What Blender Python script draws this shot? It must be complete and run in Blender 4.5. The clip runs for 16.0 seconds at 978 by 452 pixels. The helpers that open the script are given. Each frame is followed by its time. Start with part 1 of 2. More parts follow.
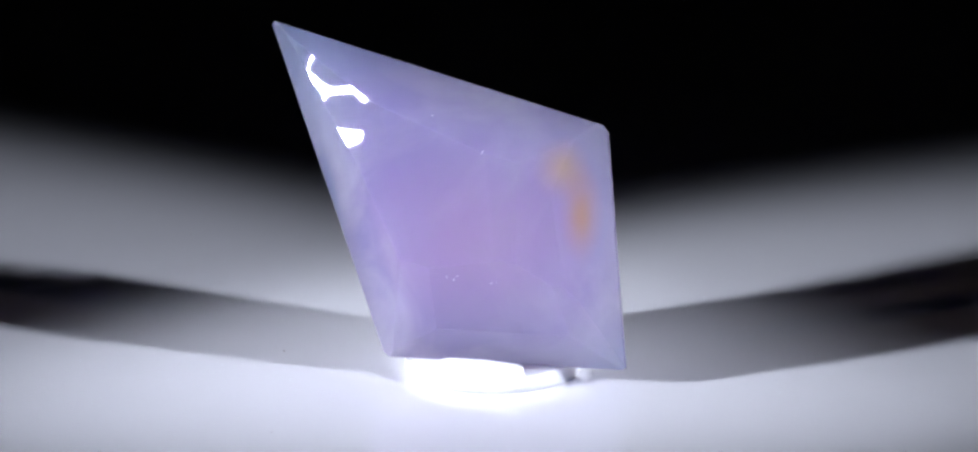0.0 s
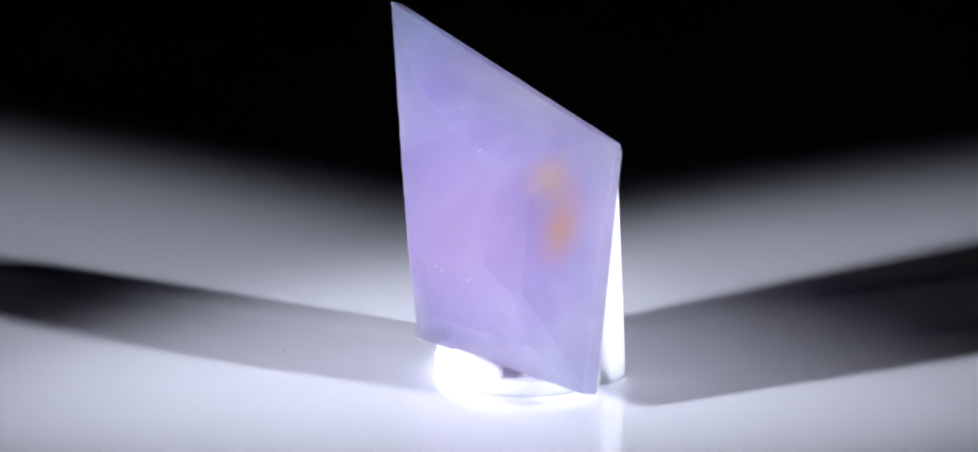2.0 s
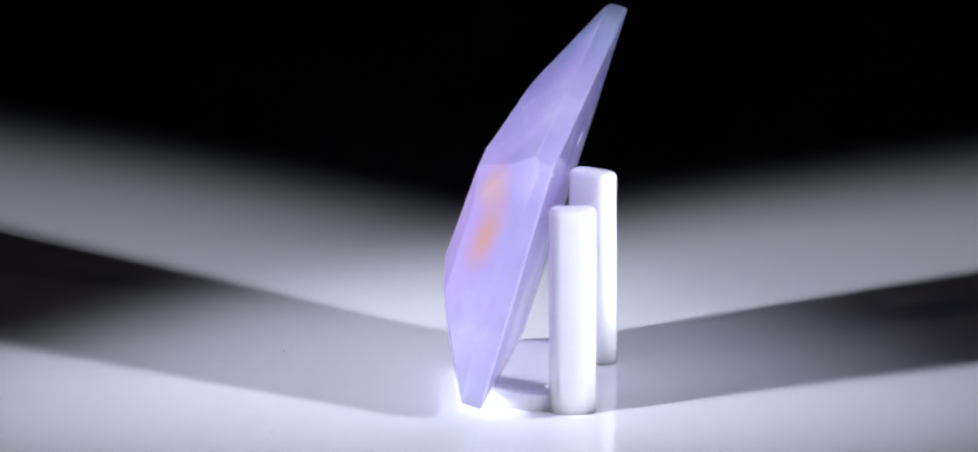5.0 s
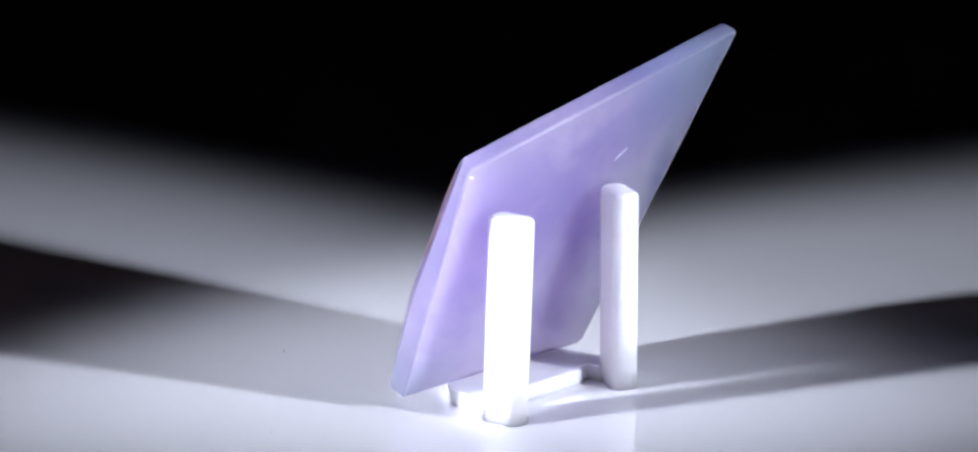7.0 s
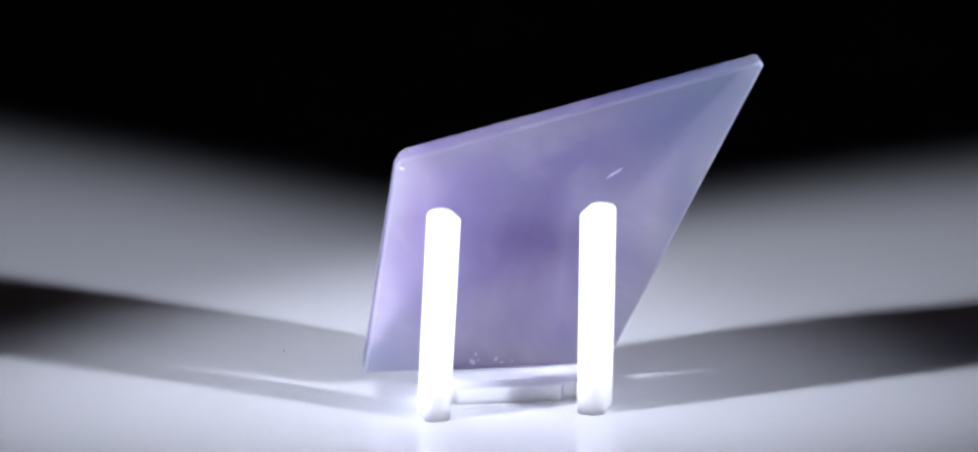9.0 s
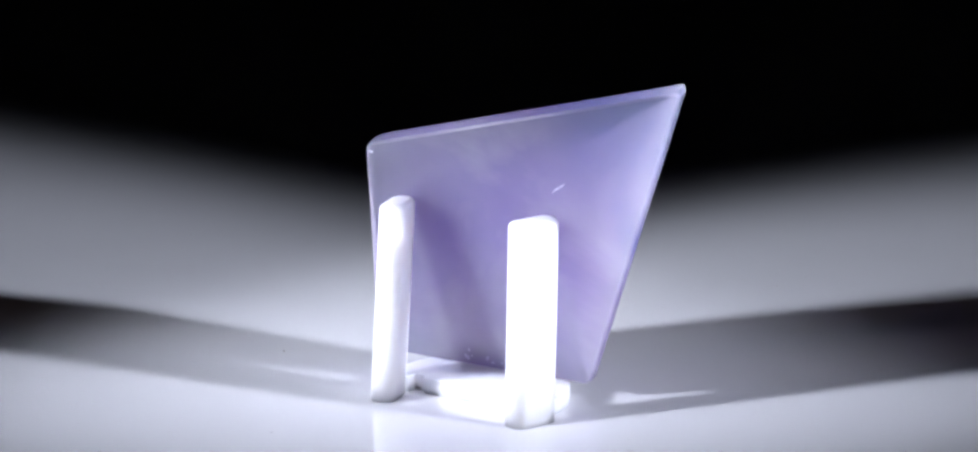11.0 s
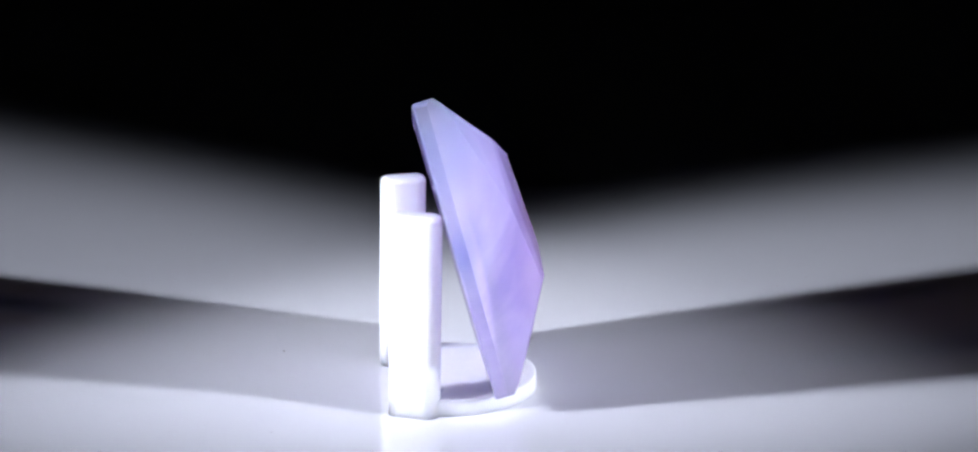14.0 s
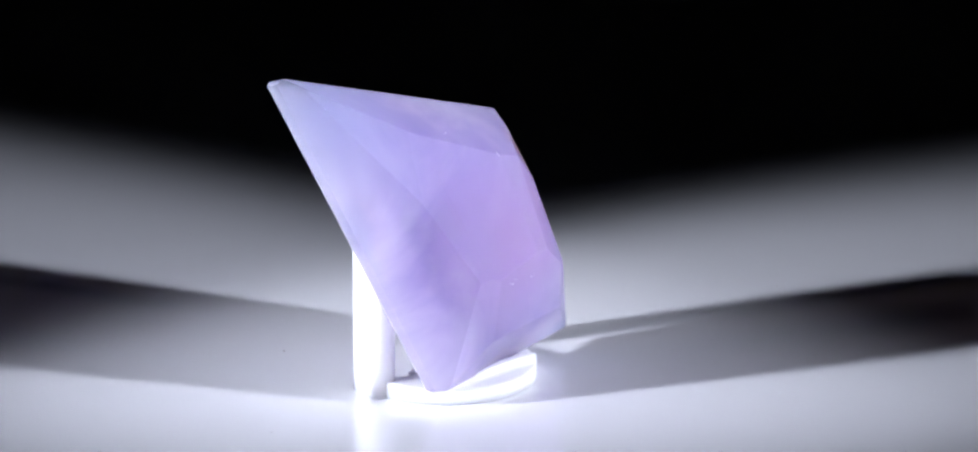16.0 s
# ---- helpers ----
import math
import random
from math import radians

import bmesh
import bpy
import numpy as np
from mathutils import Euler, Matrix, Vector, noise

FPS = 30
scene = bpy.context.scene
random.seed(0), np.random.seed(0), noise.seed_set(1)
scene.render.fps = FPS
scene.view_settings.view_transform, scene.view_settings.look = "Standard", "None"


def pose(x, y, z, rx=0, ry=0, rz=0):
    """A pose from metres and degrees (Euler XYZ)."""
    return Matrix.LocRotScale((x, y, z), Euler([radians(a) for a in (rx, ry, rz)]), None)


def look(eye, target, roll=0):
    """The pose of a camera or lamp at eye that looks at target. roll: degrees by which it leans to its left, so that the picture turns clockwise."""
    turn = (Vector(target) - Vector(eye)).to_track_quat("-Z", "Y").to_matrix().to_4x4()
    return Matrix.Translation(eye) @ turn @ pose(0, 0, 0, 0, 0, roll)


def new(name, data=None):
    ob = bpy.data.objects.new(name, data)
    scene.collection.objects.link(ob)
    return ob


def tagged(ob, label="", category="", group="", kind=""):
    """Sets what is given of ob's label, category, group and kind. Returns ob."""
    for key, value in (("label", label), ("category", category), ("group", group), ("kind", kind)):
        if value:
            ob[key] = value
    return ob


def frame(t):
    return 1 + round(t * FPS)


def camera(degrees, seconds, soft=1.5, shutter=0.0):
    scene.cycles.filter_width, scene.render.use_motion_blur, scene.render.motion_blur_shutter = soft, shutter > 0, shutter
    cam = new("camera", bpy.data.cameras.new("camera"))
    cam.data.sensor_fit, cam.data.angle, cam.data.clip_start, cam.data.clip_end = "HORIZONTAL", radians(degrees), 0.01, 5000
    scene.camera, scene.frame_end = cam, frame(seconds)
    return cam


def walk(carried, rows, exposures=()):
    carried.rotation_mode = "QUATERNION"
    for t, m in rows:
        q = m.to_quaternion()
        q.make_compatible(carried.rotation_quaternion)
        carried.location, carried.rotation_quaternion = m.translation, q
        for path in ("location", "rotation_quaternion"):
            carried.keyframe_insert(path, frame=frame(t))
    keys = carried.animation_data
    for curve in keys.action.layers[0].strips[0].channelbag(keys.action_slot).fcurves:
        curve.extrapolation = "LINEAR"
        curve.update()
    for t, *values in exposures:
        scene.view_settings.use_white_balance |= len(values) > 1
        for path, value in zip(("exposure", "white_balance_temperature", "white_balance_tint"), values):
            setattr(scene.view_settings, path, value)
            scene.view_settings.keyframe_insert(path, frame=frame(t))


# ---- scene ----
# All small sizes are written in units of 0.15 mm; the stone is about 33 mm long.
U = 0.00015
TURN = 18.1834  # degrees a second, clockwise from above


def u(x, y, z):
    return Vector((x * U, y * U, z * U))


# ---- camera ----
cam = camera(22.746, 16.0, soft=2.4)
EYE = u(0, -1000, 345.6)
AIM = EYE + Vector((math.sin(radians(-0.143)) * math.cos(radians(15.408)),
                    math.cos(radians(-0.143)) * math.cos(radians(15.408)),
                    -math.sin(radians(15.408)))) * 0.15
walk(cam, [(0.0, look(EYE, AIM, -0.029)), (16.0, look(EYE, AIM, -0.029))])

# ---- light: two narrow spot lamps in a dark studio ----
world = bpy.data.worlds.new("dark_studio")
world.use_nodes = True
world.node_tree.nodes["Background"].inputs[0].default_value = (0.55, 0.6, 0.75, 1)
world.node_tree.nodes["Background"].inputs[1].default_value = 0.012
scene.world = world


def spot(name, at, axis, watts, half, wide, blend, size, colour):
    """A spot lamp; half: degrees up and down, wide: how much wider its beam is sideways."""
    lamp = bpy.data.lights.new(name, "SPOT")
    lamp.energy, lamp.color = watts, colour
    lamp.spot_size, lamp.spot_blend = radians(2 * half), blend
    lamp.shadow_soft_size = size * U
    lamp.use_soft_falloff = True
    ob = new(name, lamp)
    p = u(*at)
    ob.matrix_world = look(p, p + Vector(axis)) @ Matrix.Diagonal((wide, 1, 1, 1))
    return ob


LAMP_A = spot("spot_lamp", (1187, -566, 481), (-0.8684, 0.4255, -0.2560), 16.6, 7.9, 1.22, 0.88, 48, (0.785, 0.828, 1.0))
LAMP_B = spot("spot_lamp", (-1041, -444, 399), (0.8740, 0.3922, -0.2868), 14.2, 6.3, 1.57, 0.77, 48, (0.79, 0.832, 1.0))
scene.view_settings.exposure = 0.0


# ---- materials ----
def material(name):
    m = bpy.data.materials.new(name)
    m.use_nodes = True
    return m, m.node_tree.nodes, m.node_tree.links, m.node_tree.nodes["Principled BSDF"]


def acrylic():
    m, n, l, b = material("white_acrylic")
    co = n.new("ShaderNodeTexCoord")
    big = n.new("ShaderNodeTexNoise")
    big.inputs["Scale"].default_value = 40
    big.inputs["Detail"].default_value = 4
    l.new(co.outputs["Object"], big.inputs["Vector"])
    ramp = n.new("ShaderNodeValToRGB")
    ramp.color_ramp.elements[0].position, ramp.color_ramp.elements[1].position = 0.3, 0.7
    ramp.color_ramp.elements[0].color = (0.78, 0.78, 0.79, 1)
    ramp.color_ramp.elements[1].color = (0.83, 0.83, 0.84, 1)
    l.new(big.outputs["Fac"], ramp.inputs["Fac"])
    l.new(ramp.outputs["Color"], b.inputs["Base Color"])
    fine = n.new("ShaderNodeTexNoise")
    fine.inputs["Scale"].default_value = 500
    l.new(co.outputs["Object"], fine.inputs["Vector"])
    rr = n.new("ShaderNodeMapRange")
    rr.inputs["To Min"].default_value, rr.inputs["To Max"].default_value = 0.03, 0.07
    l.new(fine.outputs["Fac"], rr.inputs["Value"])
    l.new(rr.outputs["Result"], b.inputs["Roughness"])
    b.inputs["IOR"].default_value = 1.49
    return m


def resin():
    m, n, l, b = material("white_resin")
    co = n.new("ShaderNodeTexCoord")
    grain = n.new("ShaderNodeTexNoise")
    grain.inputs["Scale"].default_value = 900
    grain.inputs["Detail"].default_value = 6
    l.new(co.outputs["Object"], grain.inputs["Vector"])
    ramp = n.new("ShaderNodeValToRGB")
    ramp.color_ramp.elements[0].position, ramp.color_ramp.elements[1].position = 0.3, 0.65
    ramp.color_ramp.elements[0].color = (0.94, 0.935, 0.93, 1)
    ramp.color_ramp.elements[1].color = (0.97, 0.965, 0.96, 1)
    l.new(grain.outputs["Fac"], ramp.inputs["Fac"])
    l.new(ramp.outputs["Color"], b.inputs["Base Color"])
    bump = n.new("ShaderNodeBump")
    bump.inputs["Strength"].default_value = 0.25
    bump.inputs["Distance"].default_value = 0.00005
    l.new(grain.outputs["Fac"], bump.inputs["Height"])
    l.new(bump.outputs["Normal"], b.inputs["Normal"])
    b.inputs["Roughness"].default_value = 0.42
    b.inputs["Subsurface Weight"].default_value = 1.0
    b.inputs["Subsurface Radius"].default_value = (1.0, 0.95, 0.9)
    b.inputs["Subsurface Scale"].default_value = 0.002
    return m


def grey_cloth():
    m, n, l, b = material("grey_cloth")
    co = n.new("ShaderNodeTexCoord")
    weave = n.new("ShaderNodeTexNoise")
    weave.inputs["Scale"].default_value = 60
    l.new(co.outputs["Object"], weave.inputs["Vector"])
    ramp = n.new("ShaderNodeValToRGB")
    ramp.color_ramp.elements[0].color = (0.40, 0.40, 0.42, 1)
    ramp.color_ramp.elements[1].color = (0.48, 0.48, 0.50, 1)
    l.new(weave.outputs["Fac"], ramp.inputs["Fac"])
    l.new(ramp.outputs["Color"], b.inputs["Base Color"])
    b.inputs["Roughness"].default_value = 0.95
    return m


def stone(name, rough):
    """Milky lavender chalcedony: cloudy zones, a bluish tip and a rust-orange patch."""
    m, n, l, b = material(name)
    co = n.new("ShaderNodeTexCoord")

    def near(x, y, z, sx, sy, sz, inner, outer, wobble=0.0):
        """1 near the place, 0 away from it, as an ellipsoid."""
        mp = n.new("ShaderNodeMapping")
        mp.vector_type = "TEXTURE"
        mp.inputs["Location"].default_value = u(x, y, z)
        mp.inputs["Scale"].default_value = u(sx, sy, sz)
        l.new(co.outputs["Object"], mp.inputs["Vector"])
        ln = n.new("ShaderNodeVectorMath")
        ln.operation = "LENGTH"
        l.new(mp.outputs["Vector"], ln.inputs[0])
        ad = n.new("ShaderNodeMath")
        ad.operation = "MULTIPLY_ADD"
        ad.inputs[1].default_value = wobble
        l.new(cloud.outputs["Fac"], ad.inputs[0])
        l.new(ln.outputs["Value"], ad.inputs[2])
        mr = n.new("ShaderNodeMapRange")
        mr.interpolation_type = "SMOOTHSTEP"
        mr.inputs["From Min"].default_value, mr.inputs["From Max"].default_value = inner, outer
        mr.inputs["To Min"].default_value, mr.inputs["To Max"].default_value = 1, 0
        l.new(ad.outputs["Value"], mr.inputs["Value"])
        return mr.outputs["Result"]

    def mix(fac, a, colour):
        x = n.new("ShaderNodeMix")
        x.data_type = "RGBA"
        l.new(fac, x.inputs["Factor"])
        l.new(a, x.inputs[6])
        x.inputs[7].default_value = (*colour, 1)
        return x.outputs[2]

    cloud = n.new("ShaderNodeTexNoise")
    cloud.inputs["Scale"].default_value = 140
    cloud.inputs["Detail"].default_value = 3
    cloud.inputs["Roughness"].default_value = 0.45
    l.new(co.outputs["Object"], cloud.inputs["Vector"])
    ramp = n.new("ShaderNodeValToRGB")
    ramp.color_ramp.elements[0].position, ramp.color_ramp.elements[1].position = 0.3, 0.72
    ramp.color_ramp.elements[0].color = (0.265, 0.228, 0.475, 1)
    ramp.color_ramp.elements[1].color = (0.365, 0.325, 0.575, 1)
    l.new(cloud.outputs["Fac"], ramp.inputs["Fac"])
    # paler veils
    veil = n.new("ShaderNodeTexNoise")
    veil.inputs["Scale"].default_value = 85
    veil.inputs["Detail"].default_value = 5
    veil.inputs["Distortion"].default_value = 0.8
    l.new(co.outputs["Object"], veil.inputs["Vector"])
    vr = n.new("ShaderNodeMapRange")
    vr.inputs["From Min"].default_value, vr.inputs["From Max"].default_value = 0.46, 0.70
    vr.inputs["To Max"].default_value = 0.9
    l.new(veil.outputs["Fac"], vr.inputs["Value"])
    c = mix(vr.outputs["Result"], ramp.outputs["Color"], (0.50, 0.46, 0.67))
    c = mix(near(-80, 72, 6, 55, 55, 40, 0.2, 1.6, 0.6), c, (0.26, 0.30, 0.60))
    c = mix(near(-64, 12, 4, 12, 34, 12, 0.2, 1.6, 0.6), c, (0.18, 0.20, 0.45))
    c = mix(near(66, -60, 6, 40, 30, 40, 0.1, 1.3, 0.5), c, (0.31, 0.34, 0.59))
    c = mix(near(10, -8, 31, 62, 48, 20, 0.1, 1.5, 0.6), c, (0.43, 0.305, 0.50))
    c = mix(near(44, 24, 27, 11, 12, 13, 0.1, 1.9, 0.8), c, (0.58, 0.36, 0.20))
    c = mix(near(51, 5, 23, 8, 18, 13, 0.2, 1.9, 0.8), c, (0.56, 0.28, 0.10))
    l.new(c, b.inputs["Base Color"])
    b.inputs["Subsurface Weight"].default_value = 1.0
    b.inputs["Subsurface Radius"].default_value = (0.9, 0.75, 1.0)
    b.inputs["Subsurface Scale"].default_value = 0.03
    b.inputs["Roughness"].default_value = rough
    b.inputs["IOR"].default_value = 1.54
    b.inputs["Specular IOR Level"].default_value = 0.75
    b.inputs["Transmission Weight"].default_value = 0.12
    # milky: some light spreads through to the far side, a little goes straight through and comes out warm
    glow = n.new("ShaderNodeBsdfTranslucent")
    l.new(c, glow.inputs["Color"])
    milky = n.new("ShaderNodeMixShader")
    milky.inputs[0].default_value = 0.42
    l.new(b.outputs["BSDF"], milky.inputs[1])
    l.new(glow.outputs["BSDF"], milky.inputs[2])
    clear = n.new("ShaderNodeBsdfTransparent")
    clear.inputs["Color"].default_value = (1.0, 0.84, 0.76, 1)
    whole = n.new("ShaderNodeMixShader")
    whole.inputs[0].default_value = 0.14
    l.new(milky.outputs["Shader"], whole.inputs[1])
    l.new(clear.outputs["BSDF"], whole.inputs[2])
    l.new(whole.outputs["Shader"], n["Material Output"].inputs["Surface"])
    return m


def chip_and_glint_white():
    m, n, l, b = material("chip_and_glint_stone")
    co = n.new("ShaderNodeTexCoord")
    grain = n.new("ShaderNodeTexNoise")
    grain.inputs["Scale"].default_value = 3000
    l.new(co.outputs["Object"], grain.inputs["Vector"])
    ramp = n.new("ShaderNodeValToRGB")
    ramp.color_ramp.elements[0].color = (0.38, 0.33, 0.55, 1)
    ramp.color_ramp.elements[1].color = (0.66, 0.62, 0.80, 1)
    l.new(grain.outputs["Fac"], ramp.inputs["Fac"])
    l.new(ramp.outputs["Color"], b.inputs["Base Color"])
    b.inputs["Roughness"].default_value = 0.5
    return m


def mask_black():
    m, n, l, b = material("black_mask_metal")
    co = n.new("ShaderNodeTexCoord")
    grain = n.new("ShaderNodeTexNoise")
    grain.inputs["Scale"].default_value = 800
    l.new(co.outputs["Object"], grain.inputs["Vector"])
    rr = n.new("ShaderNodeMapRange")
    rr.inputs["To Min"].default_value, rr.inputs["To Max"].default_value = 0.5, 0.7
    l.new(grain.outputs["Fac"], rr.inputs["Value"])
    l.new(rr.outputs["Result"], b.inputs["Roughness"])
    b.inputs["Base Color"].default_value = (0.02, 0.02, 0.022, 1)
    return m


def dust_grey():
    m, n, l, b = material("dust")
    b.inputs["Base Color"].default_value = (0.50, 0.45, 0.43, 1)
    b.inputs["Roughness"].default_value = 0.9
    return m


BLACK = mask_black()
ACRYLIC, RESIN, CLOTH = acrylic(), resin(), grey_cloth()
STONE, EDGE, CHIP_AND_GLINT, DUST = stone("polished_lavender_stone", 0.006), stone("ground_stone_edge", 0.38), chip_and_glint_white(), dust_grey()


# ---- building helpers ----
def finish(name, bm, mat, smooth=False):
    """Makes an object of bm; smooth: all faces, none, or a set of faces."""
    bmesh.ops.recalc_face_normals(bm, faces=bm.faces[:])
    me = bpy.data.meshes.new(name)
    for f in bm.faces:
        f.smooth = f in smooth if isinstance(smooth, set) else smooth
    bm.to_mesh(me)
    bm.free()
    me.materials.append(mat)
    return new(name, me)


def part(name, bm, mat, parent, label="", smooth=False):
    ob = finish(name, bm, mat, smooth)
    ob.parent = parent
    if label:
        ob["label"] = label
    return ob


def slab(x0, y0, z0, x1, y1, z1):
    bm = bmesh.new()
    bmesh.ops.create_cube(bm, size=1)
    for v in bm.verts:
        v.co = Vector((x0 + (v.co.x + 0.5) * (x1 - x0), y0 + (v.co.y + 0.5) * (y1 - y0), z0 + (v.co.z + 0.5) * (z1 - z0)))
    return bm


def prism(outline, z0, z1, round_edges=0.0, segments=3):
    """A solid between two heights over an outline, its rims rounded."""
    bm = bmesh.new()
    low = [bm.verts.new(u(x, y, z0)) for x, y in outline]
    top = [bm.verts.new(u(x, y, z1)) for x, y in outline]
    bm.faces.new(low[::-1])
    bm.faces.new(top)
    k = len(outline)
    for i in range(k):
        bm.faces.new((low[i], low[(i + 1) % k], top[(i + 1) % k], top[i]))
    if round_edges:
        rims = [e for e in bm.edges if abs(e.verts[0].co.z - e.verts[1].co.z) < 1e-9]
        bmesh.ops.bevel(bm, geom=rims, offset=round_edges * U, segments=segments, profile=0.5, affect="EDGES")
    return bm


def loft(rings):
    """A solid through closed rings of equally many points, with caps at both ends."""
    bm = bmesh.new()
    rows = [[bm.verts.new(u(*p)) for p in ring] for ring in rings]
    for low, high in zip(rows, rows[1:]):
        k = len(low)
        for i in range(k):
            bm.faces.new((low[i], low[(i + 1) % k], high[(i + 1) % k], high[i]))
    bm.faces.new(rows[0][::-1])
    bm.faces.new(rows[-1])
    return bm


def soft_top(height, r, n=6):
    """Heights and insets of a wall whose top rim is rounded by r."""
    levels = [(0.0, 0.0), (height * 0.35, 0.0), (height * 0.7, 0.0)] if height > 30 else [(0.0, 0.0)]
    return levels + [(height - r + r * math.sin(radians(90 * i / n)), r - r * math.cos(radians(90 * i / n))) for i in range(n)] + [(height, r * 0.93)]


def rounded_rectangle(cx, cy, w, d, r, steps=6):
    out = []
    for sx, sy, a0 in ((1, 1, 0), (-1, 1, 90), (-1, -1, 180), (1, -1, 270)):
        for i in range(steps + 1):
            a = radians(a0 + 90 * i / steps)
            out.append((cx + sx * (w / 2 - r) + r * math.cos(a), cy + sy * (d / 2 - r) + r * math.sin(a)))
    return out


# ---- structure: glossy white tabletop in a dark studio ----
tagged(finish("floor", slab(-0.9, -0.9, -0.006, 0.9, 0.9, 0), ACRYLIC), "glossy white acrylic sheet under the stand", "tabletop", kind="structure")
# unseen walls and ceiling, added in mid grey to bounce fill into the shadows
for name, box in (("wall_north", (-0.93, 0.9, -0.006, 0.93, 0.93, 0.9)), ("wall_south", (-0.93, -0.93, -0.006, 0.93, -0.9, 0.9)),
                  ("wall_east", (0.9, -0.9, -0.006, 0.93, 0.9, 0.9)), ("wall_west", (-0.93, -0.9, -0.006, -0.9, 0.9, 0.9))):
    tagged(finish(name, slab(*box), CLOTH), "unseen grey cloth wall added to bounce fill light", "wall", kind="structure")
tagged(finish("ceiling", slab(-0.93, -0.93, 0.9, 0.93, 0.93, 0.93), CLOTH), "unseen grey cloth ceiling added to bounce fill light", "ceiling", kind="structure")


def lamp_screen(lamp, name="lamp_screen"):
    """A black mask added before a lamp to shape its glints: six-sided tiles with gaps of light between them, on a pole
    with a foot.
    """
    root = tagged(new(name), "small black mask with honeycomb slots on a pole, added to shape lamp glints", "lamp", group="studio lamps")
    face = lamp.matrix_world.to_3x3().normalized()
    ahead = -face.col[2]
    centre = lamp.matrix_world.translation + ahead * 14 * U
    frame_of = Matrix.Translation(centre) @ Matrix((face.col[0], face.col[1], face.col[2])).transposed().to_4x4()
    knees = [-78, -55, -33, -11, 11, 33, 55, 78]
    zig = [4.5 if i % 2 else -4.5 for i in range(8)]

    def plate(corners):
        bm = bmesh.new()
        low = [bm.verts.new(frame_of @ u(x, y, 0)) for x, y in corners]
        top = [bm.verts.new(frame_of @ u(x, y, 2)) for x, y in corners]
        bm.faces.new(low[::-1])
        bm.faces.new(top)
        for i in range(len(corners)):
            k = (i + 1) % len(corners)
            bm.faces.new((low[i], low[k], top[k], top[i]))
        return bm

    def rim(y, bend, i):
        return (knees[i], y + bend * zig[i])

    # plates below and above, with two rows of six-sided tiles between them; light comes out of the gaps
    part("plate", plate([(-78, -90), (78, -90)] + [rim(-45, 0.5, i) for i in range(7, -1, -1)]), BLACK, root)
    part("plate", plate([rim(42.5, 1, i) for i in range(8)] + [(78, 90), (-78, 90)]), BLACK, root)
    for y0, bend0, y1, bend1, first in ((-29, 0.5, -1.5, -1, 1), (4.5, -1, 36.5, 1, 0)):
        for i in range(first, 6, 2):
            low = [rim(y0, bend0, k) for k in (i, i + 1, i + 2)]
            high = [rim(y1, bend1, k) for k in (i + 2, i + 1, i)]
            ring = low + high
            for k, shift in ((0, 0.6), (2, -0.6), (3, -0.6), (5, 0.6)):
                ring[k] = (ring[k][0] + shift, ring[k][1])
            part("tile", plate(ring), BLACK, root)
    for i in (1, 3, 5):
        x, z = knees[i], zig[i] * 0.5
        part("bar", plate([(x - 3.5, -48 + z), (x + 3.5, -48 + z), (x + 3.5, -26 + z), (x - 3.5, -26 + z)]), BLACK, root)
    back = lamp.matrix_world.translation - ahead * 70 * U
    pole = bmesh.new()
    bmesh.ops.create_cone(pole, cap_ends=True, segments=24, radius1=6 * U, radius2=6 * U, depth=back.z,
                          matrix=Matrix.Translation((back.x, back.y, back.z / 2)))
    part("pole", pole, BLACK, root, smooth=False)
    for side in (-84, 84):
        rod = bmesh.new()
        a, b = frame_of @ u(side, 0, 1), back
        bmesh.ops.create_cone(rod, cap_ends=True, segments=12, radius1=2.5 * U, radius2=2.5 * U, depth=(b - a).length,
                              matrix=Matrix.Translation((a + b) / 2) @ (b - a).to_track_quat("Z", "Y").to_matrix().to_4x4())
        part("rod", rod, BLACK, root)
        edge = plate([(side - 7, -90), (side + 7, -90), (side + 7, 90), (side - 7, 90)])
        part("frame_side", edge, BLACK, root)
    foot = bmesh.new()
    bmesh.ops.create_cone(foot, cap_ends=True, segments=48, radius1=70 * U, radius2=66 * U, depth=8 * U,
                          matrix=Matrix.Translation((back.x, back.y, 4 * U)))
    part("foot", foot, BLACK, root)


# added out of view: the slots break each lamp's glint into honeycomb pieces
lamp_screen(LAMP_A)
lamp_screen(LAMP_B)


def dust():
    """A few grains of dust lying on the sheet."""
    rng = random.Random(3)
    bm = bmesh.new()
    for i in range(12):
        x, y = rng.uniform(-230, 230), rng.uniform(-80, 420)
        if math.hypot(x, y - 20) > 75:
            bmesh.ops.create_icosphere(bm, subdivisions=1, radius=rng.uniform(0.15, 0.3) * U, matrix=Matrix.Translation(u(x, y, 0.2)))
    bmesh.ops.create_icosphere(bm, subdivisions=1, radius=0.42 * U, matrix=Matrix.Translation(u(-95, 41, 0.3)))
    tagged(finish("dust", bm, DUST), "scattered grains of dust on the white sheet", "dust", kind="stuff")


dust()


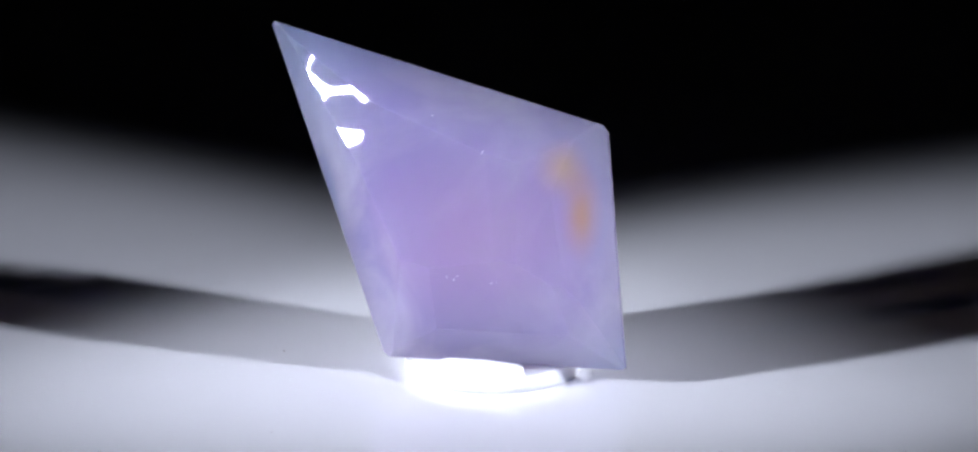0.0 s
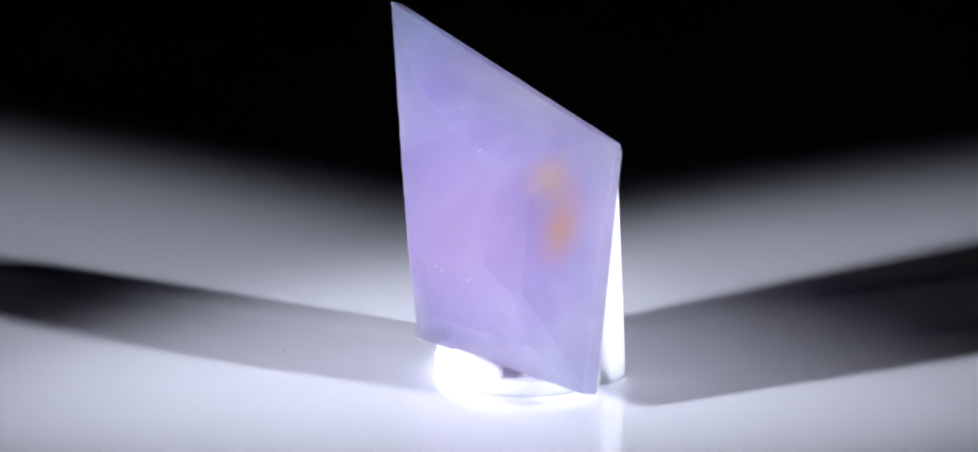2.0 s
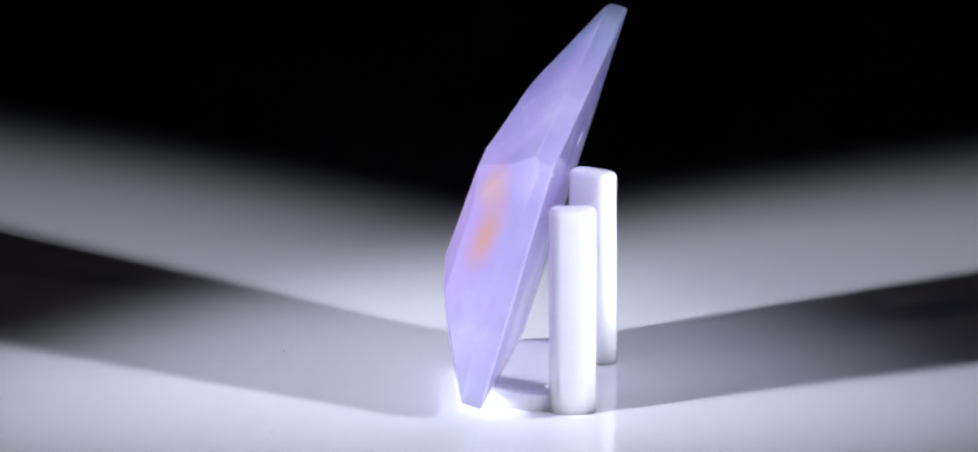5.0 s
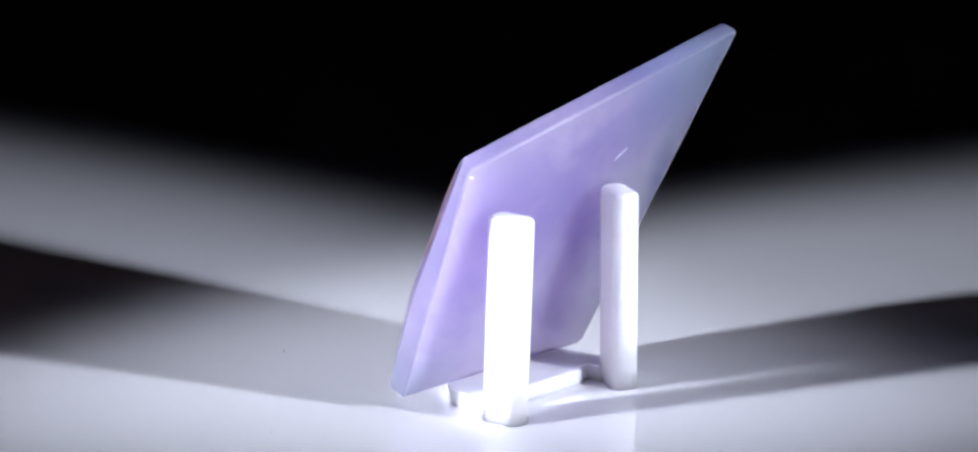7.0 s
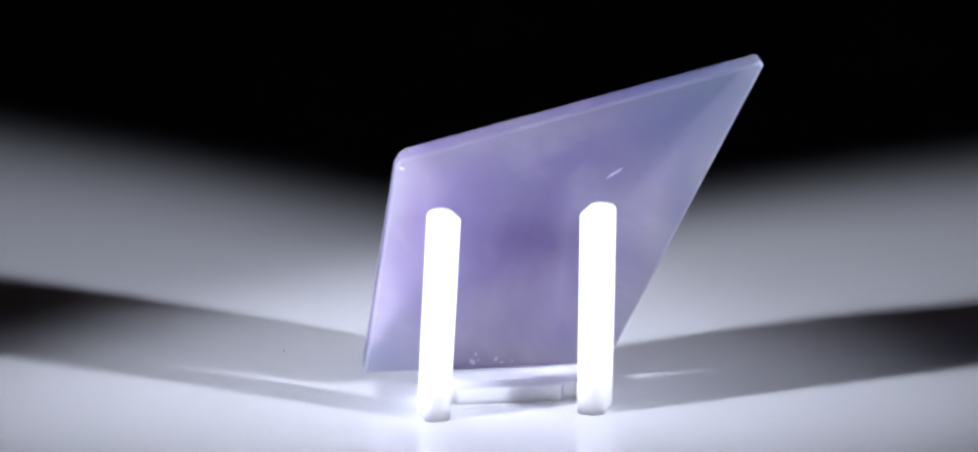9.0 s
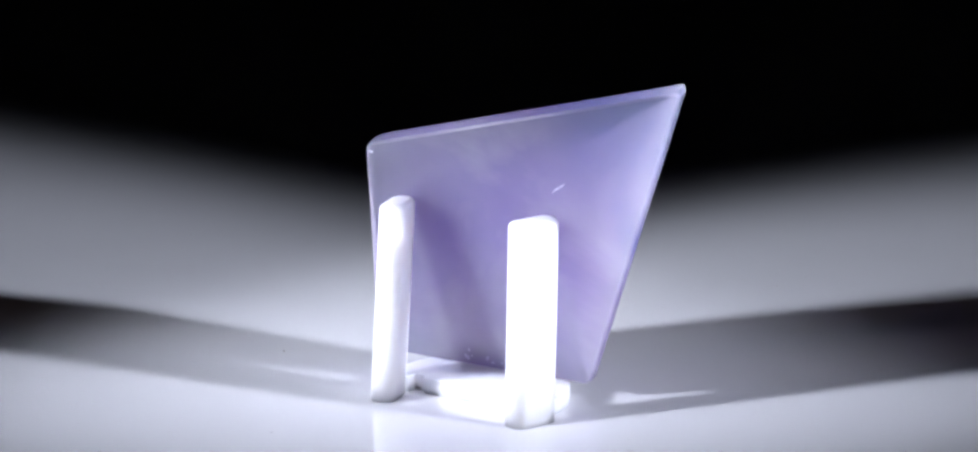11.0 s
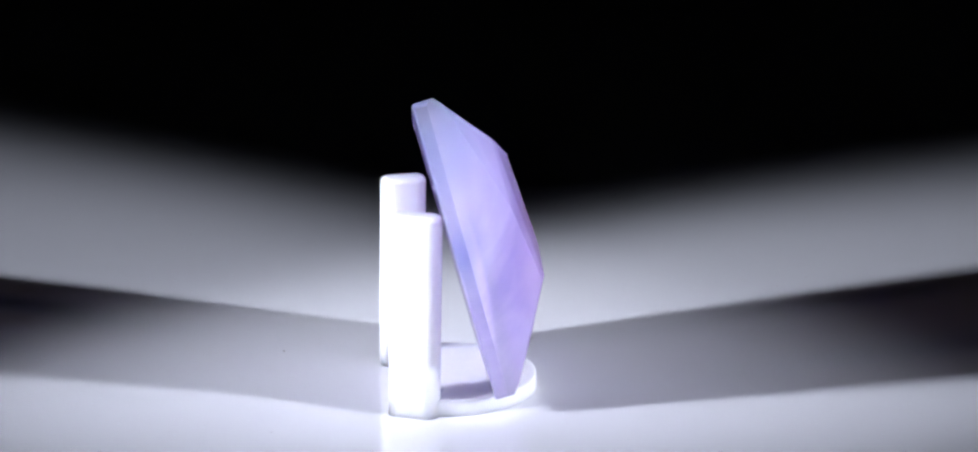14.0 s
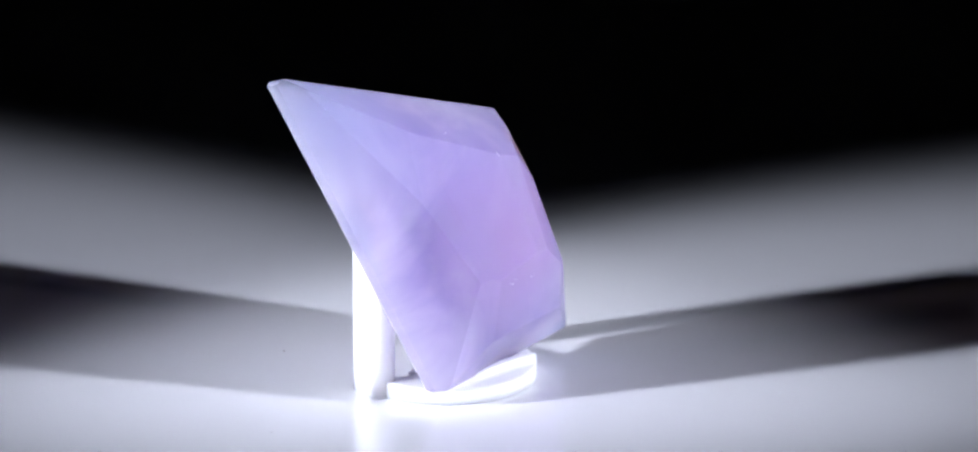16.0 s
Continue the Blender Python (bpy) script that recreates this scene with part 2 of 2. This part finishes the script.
# ---- the stone ----
def gemstone():
    """Kite-shaped cut: a flat back, a thin girdle and a stepped, domed front, as the meet of half-spaces."""
    corner = [Vector(p) for p in ((-92.4, 83.0), (57.3, 41.8), (69.8, -62.4), (-35.0, -61.7))]
    planes = [(Vector((0, 0, -1)), 0.0)]
    mid = sum(corner, Vector((0, 0))) / 4
    # for each side: the steps, as (distance in, height, slope)
    steps = {0: ((0, 8.5, 43.5),), 1: ((0, 9.6, 47),), 2: ((0, 8.5, 44), (16, 23, 26)), 3: ((-0.8, 5.5, 47),)}
    for i in range(4):
        a, b = corner[i], corner[(i + 1) % 4]
        d = (b - a).normalized()
        inward = Vector((-d.y, d.x))
        if inward.dot(mid - a) < 0:
            inward = -inward
        out = 0.8 if i == 3 else 0.0
        planes.append((Vector((-inward.x, -inward.y, 0)), out - inward.dot(a)))
        for dist, height, slope in steps[i]:
            t = math.tan(radians(slope))
            # z - t * (inward . p) <= height - t * (inward . a + dist)
            planes.append((Vector((-t * inward.x, -t * inward.y, 1)), height - t * (inward.dot(a) + dist)))
    # the table, then the facets that lead from it to the long point, to the steep side and to the lower corner:
    # a place on each and its fall along x and y
    for x, y, top, gx, gy in ((0, 0, 34.5, 0.088, -0.056), (14, 0, 35.7, -0.05, -0.078), (-47, 35, 27.0, 0.208, -0.02), (-47, 45, 26.4, 0.364, -0.029),
                              (33, -5, 32.6, -0.345, -0.089), (63.5, -10, 9.2, -0.955, -0.205), (57.3, 41.8, 8.6, -0.56, -0.33), (69.8, -62.4, 8.6, -0.38, 0.35), (-35, -61.7, 8.8, 0.25, 0.51)):
        planes.append((Vector((-gx, -gy, 1)), top - gx * x - gy * y))
    # the corners are blunted
    for c, blunt in zip(corner, (1.2, 1.2, 0.6, 0.8)):
        o = (c - mid).normalized()
        planes.append((Vector((o.x, o.y, 0)), o.dot(c) - blunt))
    N = np.array([p[0] for p in planes])
    D = np.array([p[1] for p in planes])
    k = len(planes)
    trio = np.array([(i, j, h) for i in range(k) for j in range(i) for h in range(j)])
    A, R = N[trio], D[trio]
    good = np.abs(np.linalg.det(A)) > 1e-6
    meets = np.linalg.solve(A[good], R[good][:, :, None])[:, :, 0]
    meets = meets[np.abs(meets).max(axis=1) < 400]
    meets = meets[(meets @ N.T <= D + 1e-6).all(axis=1)]
    found = []
    for p in meets:
        if not any(np.abs(p - q).max() < 0.4 for q in found):
            found.append(p)
    bm = bmesh.new()
    for p in found:
        bm.verts.new(u(*p))
    bmesh.ops.convex_hull(bm, input=bm.verts[:])
    bmesh.ops.dissolve_limit(bm, angle_limit=radians(0.8), verts=bm.verts[:], edges=bm.edges[:])
    # a wider rounded edge round the back, hair-fine ones on the facets
    back = [e for e in bm.edges if all(v.co.z < 0.01 * U for v in e.verts)]
    made = bmesh.ops.bevel(bm, geom=back, offset=1.3 * U, segments=4, profile=0.5, affect="EDGES")
    done = set(made["faces"])
    rest = [e for e in bm.edges if not any(f in done for f in e.link_faces) and e.calc_face_angle(0) > radians(8)]
    fine = bmesh.ops.bevel(bm, geom=rest, offset=0.12 * U, segments=2, profile=0.5, affect="EDGES", clamp_overlap=True)
    for f in done:
        if f.is_valid and len(f.verts) == 4:
            f.material_index = 1
    # facets stay flat, the rounded edges are smooth
    soft = {f for f in done | set(fine["faces"]) if f.is_valid}
    ob = finish("gemstone", bm, STONE, soft)
    ob.data.materials.append(EDGE)
    # small bruises on the back, near the lower edge, and a pale streak higher up, painted as a glint
    rng = random.Random(11)
    for x, y, long, wide, turn in ((23.2, -58.0, 1.5, 1.0, 50), (21.7, -54.2, 0.9, 0.5, 80), (20.6, -57.2, 0.5, 0.4, 0), (12.9, -57.2, 1.2, 0.7, 120),
                                   (10.4, -58.8, 1.0, 0.5, 10), (6.0, -58.3, 0.6, 0.5, 30), (-33.6, 33.2, 4.2, 0.55, 143), (55.0, 38.4, 1.3, 0.7, 20)):
        cm = bmesh.new()
        bmesh.ops.create_icosphere(cm, subdivisions=2, radius=U)
        c, d = math.cos(radians(turn)), math.sin(radians(turn))
        for v in cm.verts:
            px, py = v.co.x * long * rng.uniform(0.7, 1.2), v.co.y * wide * rng.uniform(0.6, 1.3)
            v.co = Vector((px * c - py * d, px * d + py * c, v.co.z * 0.2)) + u(x, y, -0.05)
        part("chip", cm, CHIP_AND_GLINT, ob, "small pale bruise or painted glint in the polish")
    for x, y, long, wide, turn in ((8.0, 28.0, 0.9, 0.2, 70), (-15.5, 43.0, 0.5, 0.25, 160), (-2.0, -26.3, 0.5, 0.3, 20), (-5.0, -25.2, 0.35, 0.25, 100), (-0.5, -24.6, 0.3, 0.2, 60),
                                   (14.0, -27.0, 0.4, 0.25, 40), (16.2, -26.4, 0.25, 0.2, 0)):
        high, slope = min(
            (((d - p.x * x - p.y * y) / p.z, p) for p, d in planes if p.z > 0.5), key=lambda q: q[0])
        cm = bmesh.new()
        bmesh.ops.create_icosphere(cm, subdivisions=2, radius=U)
        c, d = math.cos(radians(turn)), math.sin(radians(turn))
        for v in cm.verts:
            px, py = v.co.x * long * rng.uniform(0.7, 1.2), v.co.y * wide * rng.uniform(0.6, 1.3)
            qx, qy = px * c - py * d, px * d + py * c
            v.co = Vector((qx, qy, v.co.z * 0.2 - (slope.x * qx + slope.y * qy) / slope.z)) + u(x, y, high)
        part("chip", cm, CHIP_AND_GLINT, ob, "small pale bruise or painted glint in the polish")
    return tagged(ob, "translucent lavender kite-cut gemstone with an orange patch, leaning in its stand", "gemstone")


# ---- the stand ----
def arc_block(r0, r1, a0, a1, r, inset=0.0, steps=10):
    """The outline of a piece of a ring wall, its corners rounded, about the base's centre."""
    half = radians(a1 - a0) / 2
    rm = (r0 + r1) / 2
    out = []
    box = rounded_rectangle(0, 0, r1 - r0 - 2 * inset, 2 * half * rm - 2 * inset, max(r - inset, 0.3), steps)
    for x, y in box:
        a = radians((a0 + a1) / 2) + y / rm
        out.append((-4 + (rm + x) * math.cos(a), 22 + (rm + x) * math.sin(a)))
    return out


def display_stand():
    """A disc base cut straight behind, with a low lip in front and two tall wall pieces as posts."""
    root = tagged(new("display_stand"), "small white resin gem stand with two upright posts", "display stand")
    rim = [(-4 + 39.2 * math.cos(radians(a)), 22 + 39.2 * math.sin(radians(a))) for a in range(174, 367, 4)]
    plate = rim + [(35, 31), (25.5, 31), (25, 25.5), (20, 25.5), (19, 28.5), (4, 28.8), (-25, 28.8), (-26, 25.5), (-32, 25.5), (-32.5, 31), (-43, 31)]
    body = prism(plate, 0, 7.2, 0.5)
    lip = []
    for z, i in soft_top(12.6, 1.1):
        ring = []
        for x, y in arc_block(32.4, 39.2, 213, 299, 1.2, i, 14):
            side = (math.degrees(math.atan2(y - 22, x + 4)) % 360 - 256) / 43
            ring.append((x, y, z * (1 - 0.12 * abs(side) ** 3)))
        lip.append(ring)
    wall = loft(lip)
    me = bpy.data.meshes.new("lip")
    bmesh.ops.recalc_face_normals(wall, faces=wall.faces[:])
    bmesh.ops.recalc_face_normals(body, faces=body.faces[:])
    wall.to_mesh(me)
    wall.free()
    body.from_mesh(me)
    bpy.data.meshes.remove(me)
    base = part("base_plate", body, RESIN, root, "white resin disc with a raised front lip", smooth=True)
    fuse = base.modifiers.new("fused", "REMESH")
    fuse.mode, fuse.voxel_size, fuse.use_smooth_shade = "VOXEL", 0.5 * U, True
    ease = base.modifiers.new("eased", "SMOOTH")
    ease.factor, ease.iterations = 0.5, 2
    for bx, by, dx, dy, turn, w, d in ((30.6, 38.5, -5.0, -1.3, 10, 11.2, 19.5), (-37.8, 37.8, -0.7, -1.4, -25, 11.8, 21.5)):
        c, s = math.cos(radians(turn)), math.sin(radians(turn))
        rings = []
        for z, i in soft_top(86.5, 2.4, 8):
            k = z / 86.5
            rings.append([(bx + dx * k + x * c - y * s, by + dy * k + x * s + y * c, z + 0.05 * (w / 2 - abs(x)))
                          for x, y in rounded_rectangle(0, 0, w - 2 * i, d - 2 * i, max(4.8 - i, 0.3), 8)])
        for ring in rings[:1]:
            ring[:] = [(x, y, 0) for x, y, z in ring]
        bm = loft(rings)
        part("post", bm, RESIN, root, smooth=True)
    for piece in root.children[1:]:
        flat = piece.modifiers.new("even_shading", "WEIGHTED_NORMAL")
        flat.weight = 100
    return root


STAND = display_stand()
GEM = gemstone()
# the stone's frame on the stand, at the start
GEM_AT = Matrix(((0.98678, 0.04265, -0.15638, -9.13 * U),
                 (-0.16209, 0.25962, -0.95201, 22.73 * U),
                 (0.0, 0.96477, 0.26310, 67.28 * U),
                 (0, 0, 0, 1)))
STAND_AT = pose(0, 0, 0, 0, 0, -9.32)


def motions():
    times = [i * 0.5 for i in range(33)]
    for thing, start in ((STAND, STAND_AT), (GEM, GEM_AT)):
        walk(thing, [(t, pose(0, 0, 0, 0, 0, -TURN * t) @ start) for t in times])


motions()
